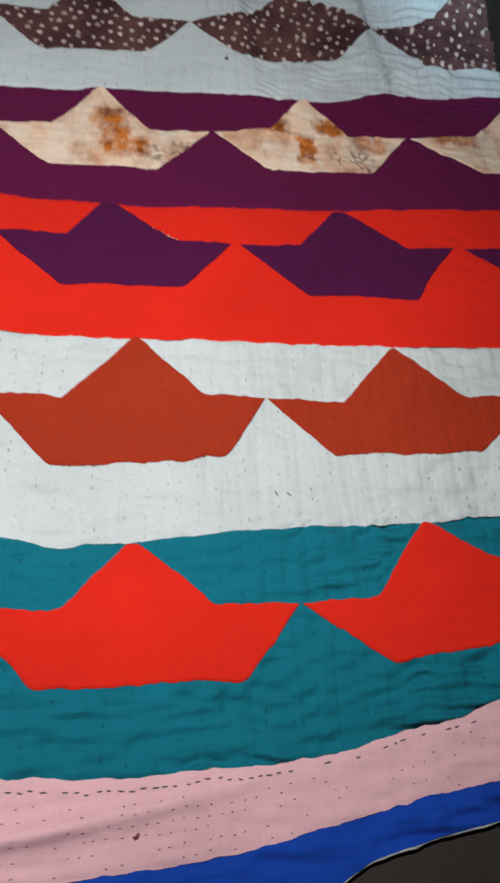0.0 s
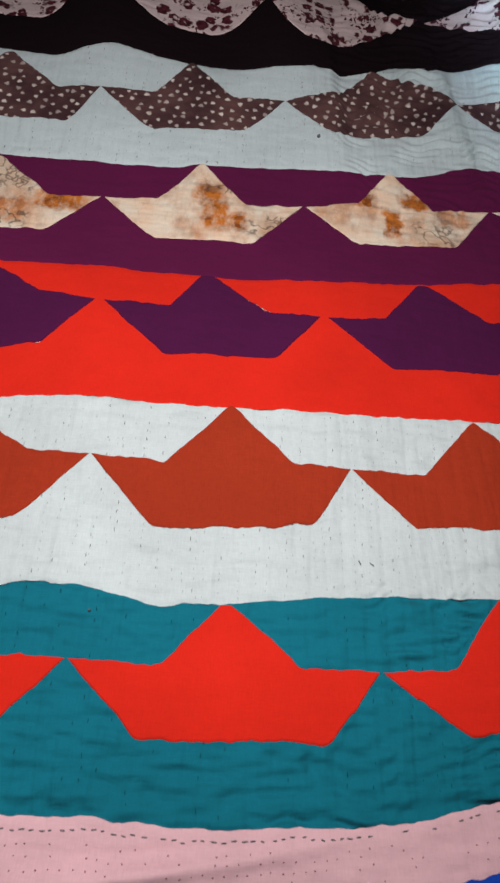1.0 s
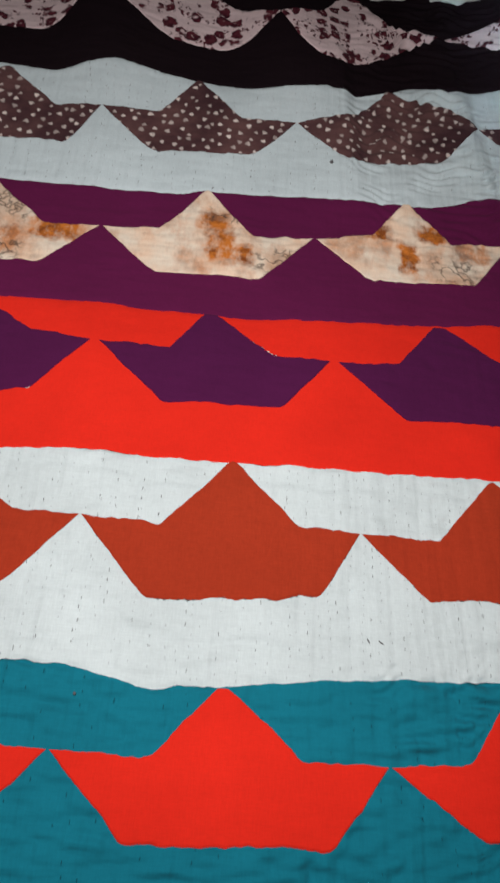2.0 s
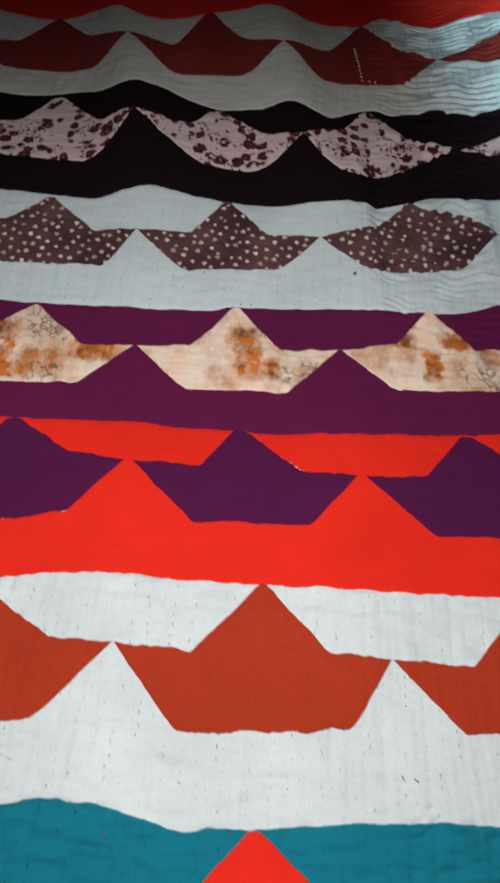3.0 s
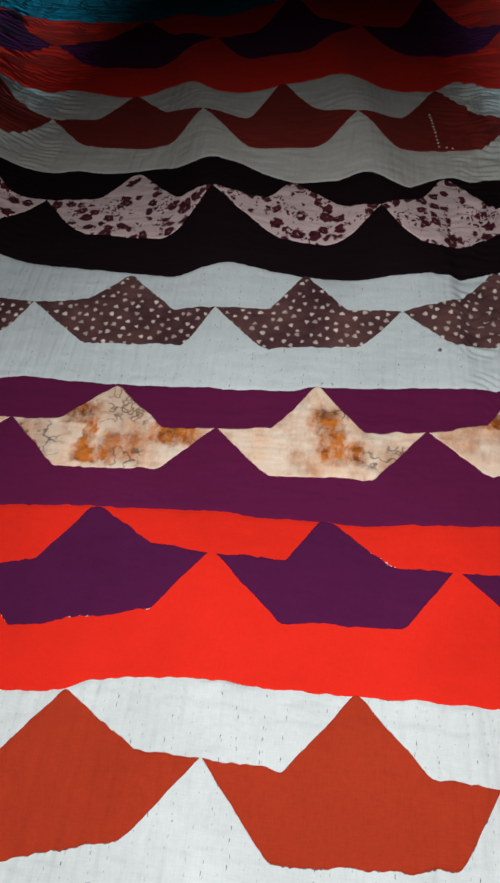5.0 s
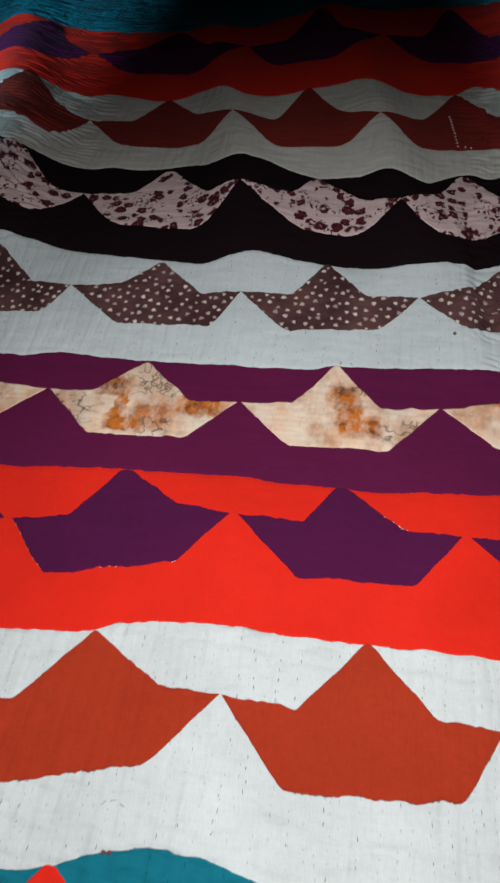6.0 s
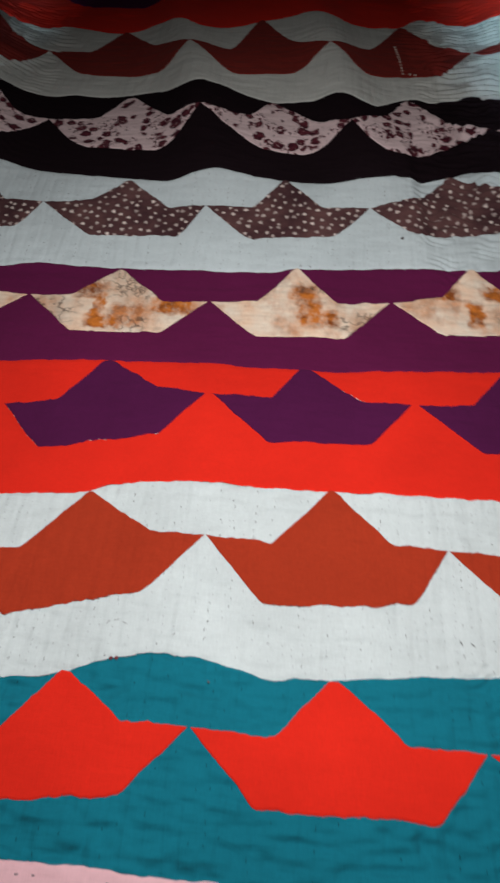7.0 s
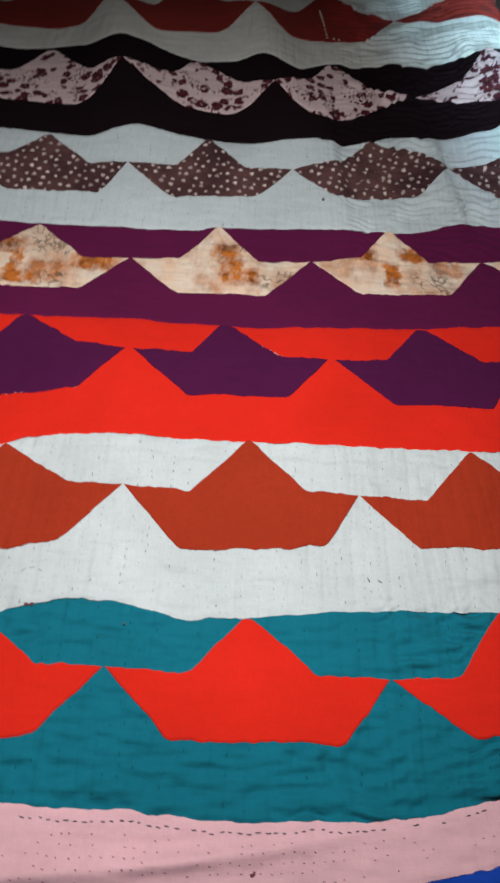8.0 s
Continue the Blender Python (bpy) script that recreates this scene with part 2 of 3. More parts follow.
GROUND = -0.010
slab("floor", (-2.2, -2.0, GROUND - 0.1), (1.5, 2.8, GROUND), FLOOR, "dark brown smooth floor under the quilt", "floor")
slab("ceiling", (-2.2, -2.0, 2.5), (1.5, 2.8, 2.6), WALL, "plain grey plastered ceiling", "ceiling")
slab("wall_west", (-2.3, -2.0, GROUND - 0.1), (-2.2, 2.8, 2.6), WALL, "plain grey plastered wall", "wall")
slab("wall_east", (1.5, -2.0, GROUND - 0.1), (1.6, 2.8, 2.6), WALL, "plain grey plastered wall", "wall")
# The unseen south wall gets two made-up openings to match the daylight beams.
slab("wall_south", (-2.3, -2.1, GROUND - 0.1), (1.6, -2.0, 2.6), WALL, "unseen plain grey plastered wall with two openings added for the daylight beams", "wall", holes=[(-1.10, -0.58, 0.80, 1.35), (0.48, 1.00, 0.80, 1.35)])
slab("wall_north", (-2.3, 2.8, GROUND - 0.1), (1.6, 2.9, 2.6), WALL, "plain grey plastered wall", "wall")

# ---- the lie of the quilt ----
LEFT, RIGHT = -0.86, 0.60

def smooth(a, b, x):
    t = np.clip((np.asarray(x, float) - a) / (b - a), 0, 1)
    return t * t * (3 - 2 * t)


def column(s, v):
    """Across the quilt: where the column of boat tips number s runs at the length v."""
    return 0.004 - 0.105 * v - 0.072 * v * v + s * (0.2495 + 0.042 * np.maximum(np.asarray(v, float) - 0.4, 0))


def height(u, v):
    """The lie of the cloth over the floor: flat near the hem, heaped up in long folds further off."""
    u, v = np.asarray(u, float), np.asarray(v, float)
    heap = np.interp(v, [-9, 0.20, 0.35, 0.45, 0.58, 0.75, 1.0, 1.4], [0, 0, 0.018, 0.030, 0.046, 0.056, 0.058, 0.045])
    h = heap * (1 - 0.62 * smooth(0.02, -0.28, u) * smooth(0.3, 0.6, v))
    grow = np.interp(v, [0.36, 0.44, 0.60, 0.9, 1.4], [0, 0.016, 0.027, 0.022, 0.012])
    for s, size, wide in ((0, 1.0, 0.052), (1, 0.85, 0.048), (2.50, 1.6, 0.10), (-1.58, 2.3, 0.085)):
        h = h + size * grow * np.exp(-((u - column(s, v)) / wide) ** 2)
    # A soft wrinkle along the border.
    h = h + 0.0070 * np.exp(-((v + 0.517 - 0.08 * (u - 0.1)) / 0.008) ** 2) * smooth(0.26, 0.05, u)
    h = h + 0.0035 * np.exp(-((v + 0.502 - 0.14 * (u - 0.2)) / 0.005) ** 2) * smooth(0.04, 0.12, u) * smooth(0.28, 0.18, u)
    # Two creases, steep on their right side.
    for base, lean, size in ((0.272, 0.12, 0.010), (0.440, 0.20, 0.009)):
        off = u - base + lean * (v - 0.36)
        rise = size * np.interp(v, [0.22, 0.36, 0.45, 0.60], [0, 1, 1, 0])
        h = h + rise * np.where(off < 0, np.exp(-(off / 0.055) ** 2), np.exp(-(off / 0.015) ** 2))
    return h

LATTICE = np.random.RandomState(7).rand(64, 64)


def rough(u, v, seed=0):
    """Smooth random values from -1 to 1 over cells of size 1."""
    u, v = np.asarray(u, float) + 13.7 * seed + 40, np.asarray(v, float) + 7.3 * seed + 40
    i, j = np.floor(u).astype(int), np.floor(v).astype(int)
    a, b = u - i, v - j
    a, b = a * a * (3 - 2 * a), b * b * (3 - 2 * b)
    g = lambda p, q: LATTICE[p % 64, q % 64]
    low = g(i, j) * (1 - a) + g(i + 1, j) * a
    high = g(i, j + 1) * (1 - a) + g(i + 1, j + 1) * a
    return 2 * (low * (1 - b) + high * b) - 1


def puckers(u, v, much=1.0):
    """Short ripples across the lines of quilting, stronger where the cloth is drawn up towards the right edge and the far left."""
    start = np.interp(v, [0.1, 0.4, 0.7], [0.30, 0.26, 0.24])
    drawn = smooth(start, start + 0.09, u + 0.03 * rough(u * 9, v * 9, 5)) + 0.9 * smooth(-0.34, -0.44, u) * smooth(0.3, 0.5, v)
    size = 0.00045 + 0.0007 * drawn
    much = np.asarray(much, float)
    waves = 0.0031 * drawn * smooth(0.12, 0.34, v) * smooth(-0.55, 0.5, rough(u / 0.032, v / 0.017, 12)) * (0.25 + 0.75 * np.clip(much / 0.7, 0.3, 1))
    waves = waves * np.sin(2 * math.pi / 0.0145 * (v + 0.016 * rough(u / 0.030, v / 0.06, 13) + 0.012 * rough(u / 0.12, v / 0.2, 14)))
    hem = 0.0018 * np.clip(much - 0.7, 0, 1) * smooth(0.16, 0.40, u) * smooth(-0.27, -0.33, v) * smooth(-0.52, -0.44, v) * (0.6 + 0.8 * rough(u / 0.03, v / 0.02, 15))
    waves = waves + hem * np.sin(2 * math.pi / 0.012 * (v - 0.2 * u + 0.012 * rough(u / 0.024, v / 0.08, 16)))
    fine = np.where(v < -0.3, 0.62, 1.0)
    bend = 0.006 * rough(u / 0.06, v / 0.1, 3)
    ripple = 0.8 * rough(u / (0.045 * fine), (v + bend) / (0.0085 * fine), 1) + 0.4 * rough(u / 0.020, (v + bend) / 0.006, 2)
    crease = np.abs(rough(u / 0.050, (v + bend) / 0.015, 6) + 0.3 * rough(u / 0.013, v / 0.02, 7))
    ripple = ripple - 1.7 * np.exp(-(crease / 0.30) ** 2) * smooth(-0.5, 0.4, rough(u / 0.07, v / 0.05, 8))
    lie = 0.0022 * rough(u / 0.11, v / 0.13, 4)
    return much * size * ripple + waves + lie


def surface(u, v, much=1.0):
    return height(u, v) + puckers(u, v, much)


def curve(points, wobble=0.0016, seed=0):
    """A hand-sewn line across the quilt through control points (u, v)."""
    pu, pv = np.array(points).T

    def at(u):
        u = np.asarray(u, float)
        soft = sum(np.interp(u + d, pu, pv) for d in (-0.012, -0.006, 0, 0.006, 0.012)) / 5
        return soft + wobble * rough(u / 0.022, 0 * u, seed) + 0.5 * wobble * rough(u / 0.008, 0 * u, seed + 1) + 0.3 * wobble * rough(u / 0.0035, 0 * u, seed + 2)
    return at


def right_edge(u, v):
    """Moves the cloth's right margin to its uneven side edge."""
    edge = np.interp(v, [-0.6, 0.0, 0.34, 0.47, 0.57, 0.68, 0.84, 1.1, 1.5], [0.66, 0.65, 0.632, 0.615, 0.58, 0.578, 0.592, 0.625, 0.65])
    return u + smooth(0.46, 0.60, u) * (edge - 0.60 + 0.003 * rough(v / 0.03, 0 * v, 9))


def link(name, verts, faces, material, parent, label="", kind=""):
    mesh = bpy.data.meshes.new(name)
    mesh.from_pydata(verts.tolist(), [], faces.tolist())
    mesh.polygons.foreach_set("use_smooth", [True] * len(mesh.polygons))
    mesh.materials.append(material)
    mesh.update()
    ob = new(name, mesh)
    ob.parent = parent
    return tagged(ob, label, kind=kind)


def patch(name, us, lo, hi, lift, ditch, material, parent, label="", step=0.0026, much=1.0, under=()):
    """A piece of cloth between the lines lo(u) and hi(u), lying on the quilt."""
    low, high = lo(us), hi(us)
    high = np.maximum(high, low + 1e-5)
    n = max(10, int((high - low).max() / step))
    t = np.linspace(0, 1, n)
    t = np.unique(np.concatenate([t, [0.008, 0.02, 0.98, 0.992]]))
    u = np.repeat(us[:, None], len(t), 1)
    v = low[:, None] + (high - low)[:, None] * t[None]
    rim = np.minimum(v - low[:, None], high[:, None] - v)
    x = right_edge(u, v)
    for start, stop, floor_line, roof_line, calm in under:
        near = np.minimum(np.minimum(v - floor_line(u), roof_line(u) - v), np.minimum(u - start, stop - u))
        much = much + (calm - much) * smooth(-0.010, -0.001, near)
    z = surface(x, v, much) + lift * np.clip(0.25 + rim / 0.002, 0, 1) - ditch * np.exp(-(rim / 0.0025) ** 2)
    for start, stop, floor_line, roof_line, _ in under:
        deep = np.minimum(np.minimum(v - floor_line(u), roof_line(u) - v), np.minimum(u - start, stop - u))
        z = z - 0.003 * smooth(0.006, 0.014, deep)
    verts = np.stack([x, v, z], -1).reshape(-1, 3)
    a = (np.arange(len(us) - 1)[:, None] * len(t) + np.arange(len(t) - 1)[None]).ravel()
    faces = np.stack([a, a + len(t), a + len(t) + 1, a + 1], 1)
    return link(name, verts, faces, material, parent, label)


def stitches(name, u, v, along, length, width, material, parent, label="", kind="stuff"):
    """Running stitches: a small raised spindle of thread for each place (u, v); along: the angle of the seam."""
    u, v = np.asarray(u), np.asarray(v)
    rs = np.random.RandomState(len(u))
    ang = along + rs.normal(0, 0.10, len(u))
    ln = length * rs.uniform(0.65, 1.25, len(u))
    form = np.array([(-0.5, 0, -0.3), (-0.25, -0.5, 0), (-0.25, 0.5, 0), (-0.2, 0, 0.6), (0.25, -0.5, 0), (0.25, 0.5, 0), (0.2, 0, 0.6), (0.5, 0, -0.3)])
    a, b = form[None, :, 0] * ln[:, None], form[None, :, 1] * width
    x = u[:, None] + a * np.cos(ang)[:, None] - b * np.sin(ang)[:, None]
    y = v[:, None] + a * np.sin(ang)[:, None] + b * np.cos(ang)[:, None]
    z = surface(x, y) + 0.0005 + form[None, :, 2] * width
    tri = np.array([(0, 1, 3), (0, 3, 2), (1, 4, 6), (1, 6, 3), (2, 3, 6), (2, 6, 5), (4, 7, 6), (5, 6, 7)])
    faces = (tri[None] + 8 * np.arange(len(u))[:, None, None]).reshape(-1, 3)
    return link(name, np.stack([x, y, z], -1).reshape(-1, 3), faces, material, parent, label, kind)


quilt = tagged(new("patchwork_quilt"), "hand-stitched cotton patchwork quilt with boats, spread on dark floor", "quilt")

# Lines across the quilt, from the hem to the far end.
LINES = {
    "hem": [(-0.9, -0.592), (0.262, -0.592), (0.285, -0.568), (0.299, -0.556), (0.314, -0.549), (0.339, -0.543), (0.381, -0.535), (0.42, -0.529), (0.65, -0.495)],
    "blue": [(-0.9, -0.535), (0.132, -0.544), (0.187, -0.541), (0.242, -0.535), (0.322, -0.5195), (0.387, -0.510), (0.426, -0.505), (0.65, -0.47)],
    "pink": [(-0.9, -0.47), (0.0, -0.481), (0.077, -0.483), (0.16, -0.4895), (0.225, -0.4865), (0.285, -0.4845), (0.35, -0.4725), (0.4, -0.461), (0.44, -0.452), (0.65, -0.41)],
    "teal": [(-0.9, -0.36), (-0.15, -0.347), (-0.096, -0.338), (-0.053, -0.321), (-0.023, -0.3135), (0.038, -0.3155), (0.09, -0.328), (0.155, -0.3235), (0.215, -0.317), (0.307, -0.309), (0.347, -0.3095), (0.409, -0.306), (0.48, -0.299), (0.65, -0.28)],
    "white": [(-0.9, -0.18), (-0.22, -0.16), (-0.114, -0.149), (-0.082, -0.1335), (0.007, -0.1255), (0.085, -0.1285), (0.154, -0.125), (0.22, -0.124), (0.335, -0.122), (0.41, -0.12), (0.65, -0.11)],
    "red": [(-0.9, 0.01), (-0.264, 0.030), (-0.13, 0.043), (-0.06, 0.047), (0.02, 0.0495), (0.05, 0.0465), (0.108, 0.047), (0.16, 0.0465), (0.20, 0.053), (0.27, 0.0585), (0.34, 0.063), (0.473, 0.079), (0.65, 0.104)],
    "purple": [(-0.9, 0.19), (-0.352, 0.207), (-0.312, 0.207), (-0.27, 0.22), (-0.19, 0.216), (-0.13, 0.2165), (-0.035, 0.2215), (0.033, 0.223), (0.08, 0.2275), (0.11, 0.232), (0.175, 0.235), (0.222, 0.239), (0.285, 0.245), (0.341, 0.2455), (0.39, 0.25), (0.462, 0.275), (0.507, 0.274), (0.65, 0.318)],
    "pale": [(-0.9, 0.42), (-0.38, 0.42), (-0.314, 0.409), (-0.196, 0.407), (-0.104, 0.398), (-0.053, 0.415), (-0.019, 0.425), (0.07, 0.413), (0.158, 0.408), (0.2, 0.416), (0.245, 0.422), (0.263, 0.4165), (0.314, 0.43), (0.36, 0.452), (0.415, 0.445), (0.52, 0.466), (0.65, 0.48)],
    "black": [(-0.9, 0.63), (-0.44, 0.636), (-0.4, 0.637), (-0.35, 0.64), (-0.315, 0.653), (-0.26, 0.648), (-0.2, 0.653), (-0.17, 0.651), (-0.125, 0.631), (-0.075, 0.636), (-0.035, 0.639), (-0.004, 0.621), (0.04, 0.604), (0.083, 0.609), (0.147, 0.616), (0.208, 0.585), (0.25, 0.623), (0.28, 0.639), (0.318, 0.626), (0.39, 0.65), (0.43, 0.63), (0.65, 0.66)],
    "grey": [(-0.9, 0.91), (-0.44, 0.901), (-0.41, 0.921), (-0.35, 0.918), (-0.305, 0.908), (-0.275, 0.906), (-0.215, 0.93), (-0.17, 0.915), (-0.118, 0.872), (-0.063, 0.881), (-0.035, 0.882), (0.0, 0.901), (0.055, 0.918), (0.075, 0.917), (0.1, 0.91), (0.154, 0.892), (0.19, 0.891), (0.215, 0.89), (0.275, 0.896), (0.313, 0.939), (0.4, 0.896), (0.465, 0.911), (0.65, 0.93)],
    "far_red": [(-0.9, 1.23), (-0.53, 1.245), (-0.148, 1.26), (0.0, 1.33), (0.276, 1.36), (0.65, 1.37)],
    "end": [(-0.9, 1.52), (0.65, 1.56)],
}
SEAM = {name: curve(points, 0.0016 if name != "hem" else 0.0010, 10 + 3 * n) for n, (name, points) in enumerate(LINES.items())}
ACROSS = np.arange(LEFT, RIGHT + 0.001, 0.0031)


# Half the gap between the tips of two boats, where they do not touch.
GAP = {"red": 0.0045, "teal": 0.0012, "purple": 0.0022, "far_red": 0.006}
# How far the corners of some rows are rounded off.
ROUND = {"black": 0.010, "grey": 0.006, "pale": 0.004, "far_red": 0.012}
# Where the tips of some boats stray from their columns.
STRAY = {"teal": (-0.225, 0.0305, 0.289, 0.54), "white": (-0.235, 0.0225, 0.2735, 0.525), "black": (-0.341, -0.075, 0.176, 0.412), "grey": (-0.404, -0.123, 0.138, 0.398), "far_red": (-0.49, -0.15, 0.14, 0.43)}


def boats(top, rows, seed):
    """The outlines of a row of folded-paper-boat patches that touch tip to tip. rows: for each column its tip's length, then per boat the lengths of the
    left and right shoulder, the mast and the two bottom corners, and their shares of the boat's width."""
    rs = np.random.RandomState(seed)
    tips, shape = rows
    made = []
    for s in range(-3, 3):
        k = min(max(s + 1, 0), len(shape) - 1)
        sl, sr, mast, bl, br, fsl, fsr, fm, fbl, fbr = shape[k]
        vl, vr = np.interp([s, s + 1], range(-1, len(tips) - 1), tips)
        if s < -1 or s > 1:
            fsl, fsr, fm, fbl, fbr = (f + rs.normal(0, 0.012) for f in (fsl, fsr, fm, fbl, fbr))
        ul, ur = float(column(s, vl)), float(column(s + 1, vr))
        if top in STRAY:
            ul, ur = (float(np.interp(k, [-1, 0, 1, 2], STRAY[top])) + 0.26 * (min(k + 1, 0) + max(k - 2, 0)) for k in (s, s + 1))
        ul, ur = ul + GAP.get(top, 0.0008), ur - GAP.get(top, 0.0008)
        wide, flat = ur - ul, {"red": 0.007, "teal": 0.0045}.get(top, 0.0022)
        cut = min(ur, RIGHT)
        if cut - ul < 0.02:
            continue
        us = np.linspace(ul, cut, max(int((cut - ul) / 0.0022), 8))
        us = np.unique(np.concatenate([us, [x for x in (ul + f * wide for f in (fsl, fsr, fm, fbl, fbr)) if x < cut]]))
        pu = np.array([ul, ul + fsl * wide, ul + fm * wide - flat, ul + fm * wide + flat, ul + fsr * wide, ur])
        pv = np.array([vl, sl, mast, mast, sr, vr])
        qu, qv = np.array([ul, ul + fbl * wide, ul + fbr * wide, ur]), np.array([vl, bl, br, vr])

        def hi(u, pu=pu, pv=pv, ul=ul, ur=ur, n=seed + s):
            return np.minimum(hand_cut(u, pu, pv, ul, ur, n, ROUND.get(top, 0.002)), SEAM[top](u) + 0.0015)

        def lo(u, qu=qu, qv=qv, ul=ul, ur=ur, n=seed + s + 40):
            return hand_cut(u, qu, qv, ul, ur, n, 2.2 * ROUND.get(top, 0.0012))
        made.append((us, lo, hi))
    return made


def hand_cut(u, pu, pv, ul, ur, n, round_off=0.0015):
    """A scissor-cut outline through corners, with small kinks and a slight fray."""
    ease = np.clip(np.minimum(u - ul, ur - u) / 0.02, 0, 1)
    line = sum(np.interp(u + d * round_off * (0.2 + 0.8 * ease), pu, pv) for d in (-1, -0.5, 0, 0.5, 1)) / 5
    return line + ease * (0.0018 * rough(u / 0.018, 0 * u, n) + 0.0009 * rough(u / 0.006, 0 * u, n + 1) + 0.0005 * rough(u / 0.0026, 0 * u, n + 2))


# Tips of the boats, and the boats' corners: three boats a row, the rest repeat the outer ones.
ROWS = {
    "teal": ((-0.385, -0.374, -0.3745, -0.355), ((-0.387, -0.373, -0.3365, -0.446, -0.430, 0.35, 0.763, 0.535, 0.24, 0.806), (-0.3765, -0.3745, -0.3240, -0.4305, -0.4300, 0.290, 0.745, 0.485, 0.235, 0.83), (-0.368, -0.336, -0.3065, -0.421, -0.405, 0.265, 0.68, 0.47, 0.285, 0.78))),
    "white": ((-0.226, -0.190, -0.187, -0.172), ((-0.2185, -0.189, -0.1465, -0.290, -0.254, 0.275, 0.775, 0.492, 0.29, 0.80), (-0.1925, -0.1845, -0.1262, -0.259, -0.248, 0.275, 0.775, 0.52, 0.25, 0.85), (-0.187, -0.178, -0.1215, -0.244, -0.237, 0.30, 0.79, 0.53, 0.235, 0.81))),
    "red": ((-0.038, 0.0, 0.003, 0.022, 0.045), ((-0.026, 0.005, 0.0415, -0.097, -0.065, 0.26, 0.75, 0.465, 0.24, 0.80), (0.0, 0.002, 0.0470, -0.066, -0.059, 0.30, 0.74, 0.465, 0.29, 0.80), (0.007, 0.017, 0.0645, -0.062, -0.056, 0.275, 0.79, 0.49, 0.29, 0.80), (0.030, 0.040, 0.085, -0.042, -0.034, 0.28, 0.75, 0.48, 0.28, 0.80))),
    "purple": ((0.153, 0.1605, 0.1765, 0.203, 0.238), ((0.157, 0.156, 0.2145, 0.087, 0.098, 0.235, 0.745, 0.47, 0.29, 0.775), (0.167, 0.168, 0.2335, 0.0985, 0.105, 0.26, 0.71, 0.475, 0.265, 0.755), (0.194, 0.195, 0.249, 0.124, 0.133, 0.285, 0.69, 0.465, 0.26, 0.79), (0.222, 0.230, 0.276, 0.152, 0.164, 0.28, 0.70, 0.47, 0.26, 0.79))),
    "pale": ((0.338, 0.350, 0.3605, 0.388, 0.425), ((0.350, 0.340, 0.398, 0.275, 0.283, 0.29, 0.775, 0.495, 0.335, 0.88), (0.351, 0.358, 0.4135, 0.2865, 0.2975, 0.285, 0.71, 0.475, 0.275, 0.80), (0.381, 0.400, 0.440, 0.306, 0.323, 0.295, 0.90, 0.515, 0.255, 0.79), (0.408, 0.424, 0.468, 0.336, 0.346, 0.29, 0.75, 0.50, 0.26, 0.79))),
    "black": ((0.566, 0.565, 0.540, 0.557), ((0.581, 0.558, 0.647, 0.490, 0.473, 0.33, 0.80, 0.49, 0.25, 0.83), (0.561, 0.552, 0.605, 0.478, 0.472, 0.36, 0.79, 0.455, 0.42, 0.76), (0.572, 0.566, 0.6355, 0.470, 0.482, 0.27, 0.70, 0.405, 0.20, 0.50), (0.580, 0.605, 0.655, 0.523, 0.522, 0.34, 0.76, 0.54, 0.30, 0.80))),
    "grey": ((0.807, 0.7885, 0.7705, 0.790), ((0.818, 0.832, 0.913, 0.728, 0.713, 0.30, 0.74, 0.47, 0.27, 0.87), (0.777, 0.813, 0.908, 0.686, 0.698, 0.315, 0.72, 0.485, 0.34, 0.80), (0.789, 0.819, 0.897, 0.692, 0.712, 0.295, 0.765, 0.525, 0.22, 0.78), (0.835, 0.850, 0.925, 0.752, 0.765, 0.40, 0.85, 0.56, 0.35, 0.85))),
    "far_red": ((1.109, 1.136, 1.18, 1.15), ((1.15, 1.15, 1.25, 1.018, 1.020, 0.30, 0.74, 0.50, 0.28, 0.80), (1.15, 1.17, 1.33, 1.010, 1.025, 0.30, 0.72, 0.50, 0.22, 0.72), (1.17, 1.17, 1.355, 1.030, 1.038, 0.30, 0.72, 0.50, 0.24, 0.78))),
}
STRIPS = (
    ("teal", "pink", TEAL, "teal cotton strip with quilting puckers", RED, "bright red cotton boat"),
    ("white", "teal", WHITE, "white cotton strip with dark running stitches", RUST, "rust-brown cotton boat"),
    ("red", "white", RED, "plain bright red cotton strip", PLUM, "dark plum cotton boat"),
    ("purple", "red", PURPLE, "plain deep purple cotton strip", BATIK, "cream batik boat with rust-brown clouds"),
    ("pale", "purple", PALE, "pale cotton strip with daylight's blue tint in its colour, puckered at its ends", FLECK, "plum cotton boat with cream flecks"),
    ("black", "pale", BLACK, "plain black cotton strip", BLOSSOM, "pale pink boat with maroon blossoms"),
    ("grey", "black", GREY, "pale grey cotton strip, rippled by the quilting", BRICK, "dark brick-red cotton boat"),
    ("far_red", "grey", RED, "plain bright red cotton strip", PLUM, "dark plum cotton boat"),
    ("end", "far_red", TEAL, "dark teal cotton strip at the far end", None, ""),
)
PUCKER = {"teal": 4.8, "white": 1.8, "red": 0.5, "purple": 0.6, "pale": 0.7, "black": 0.6, "grey": 0.7, "far_red": 0.5, "end": 1.0}
STRIP, BOATS = {}, {}
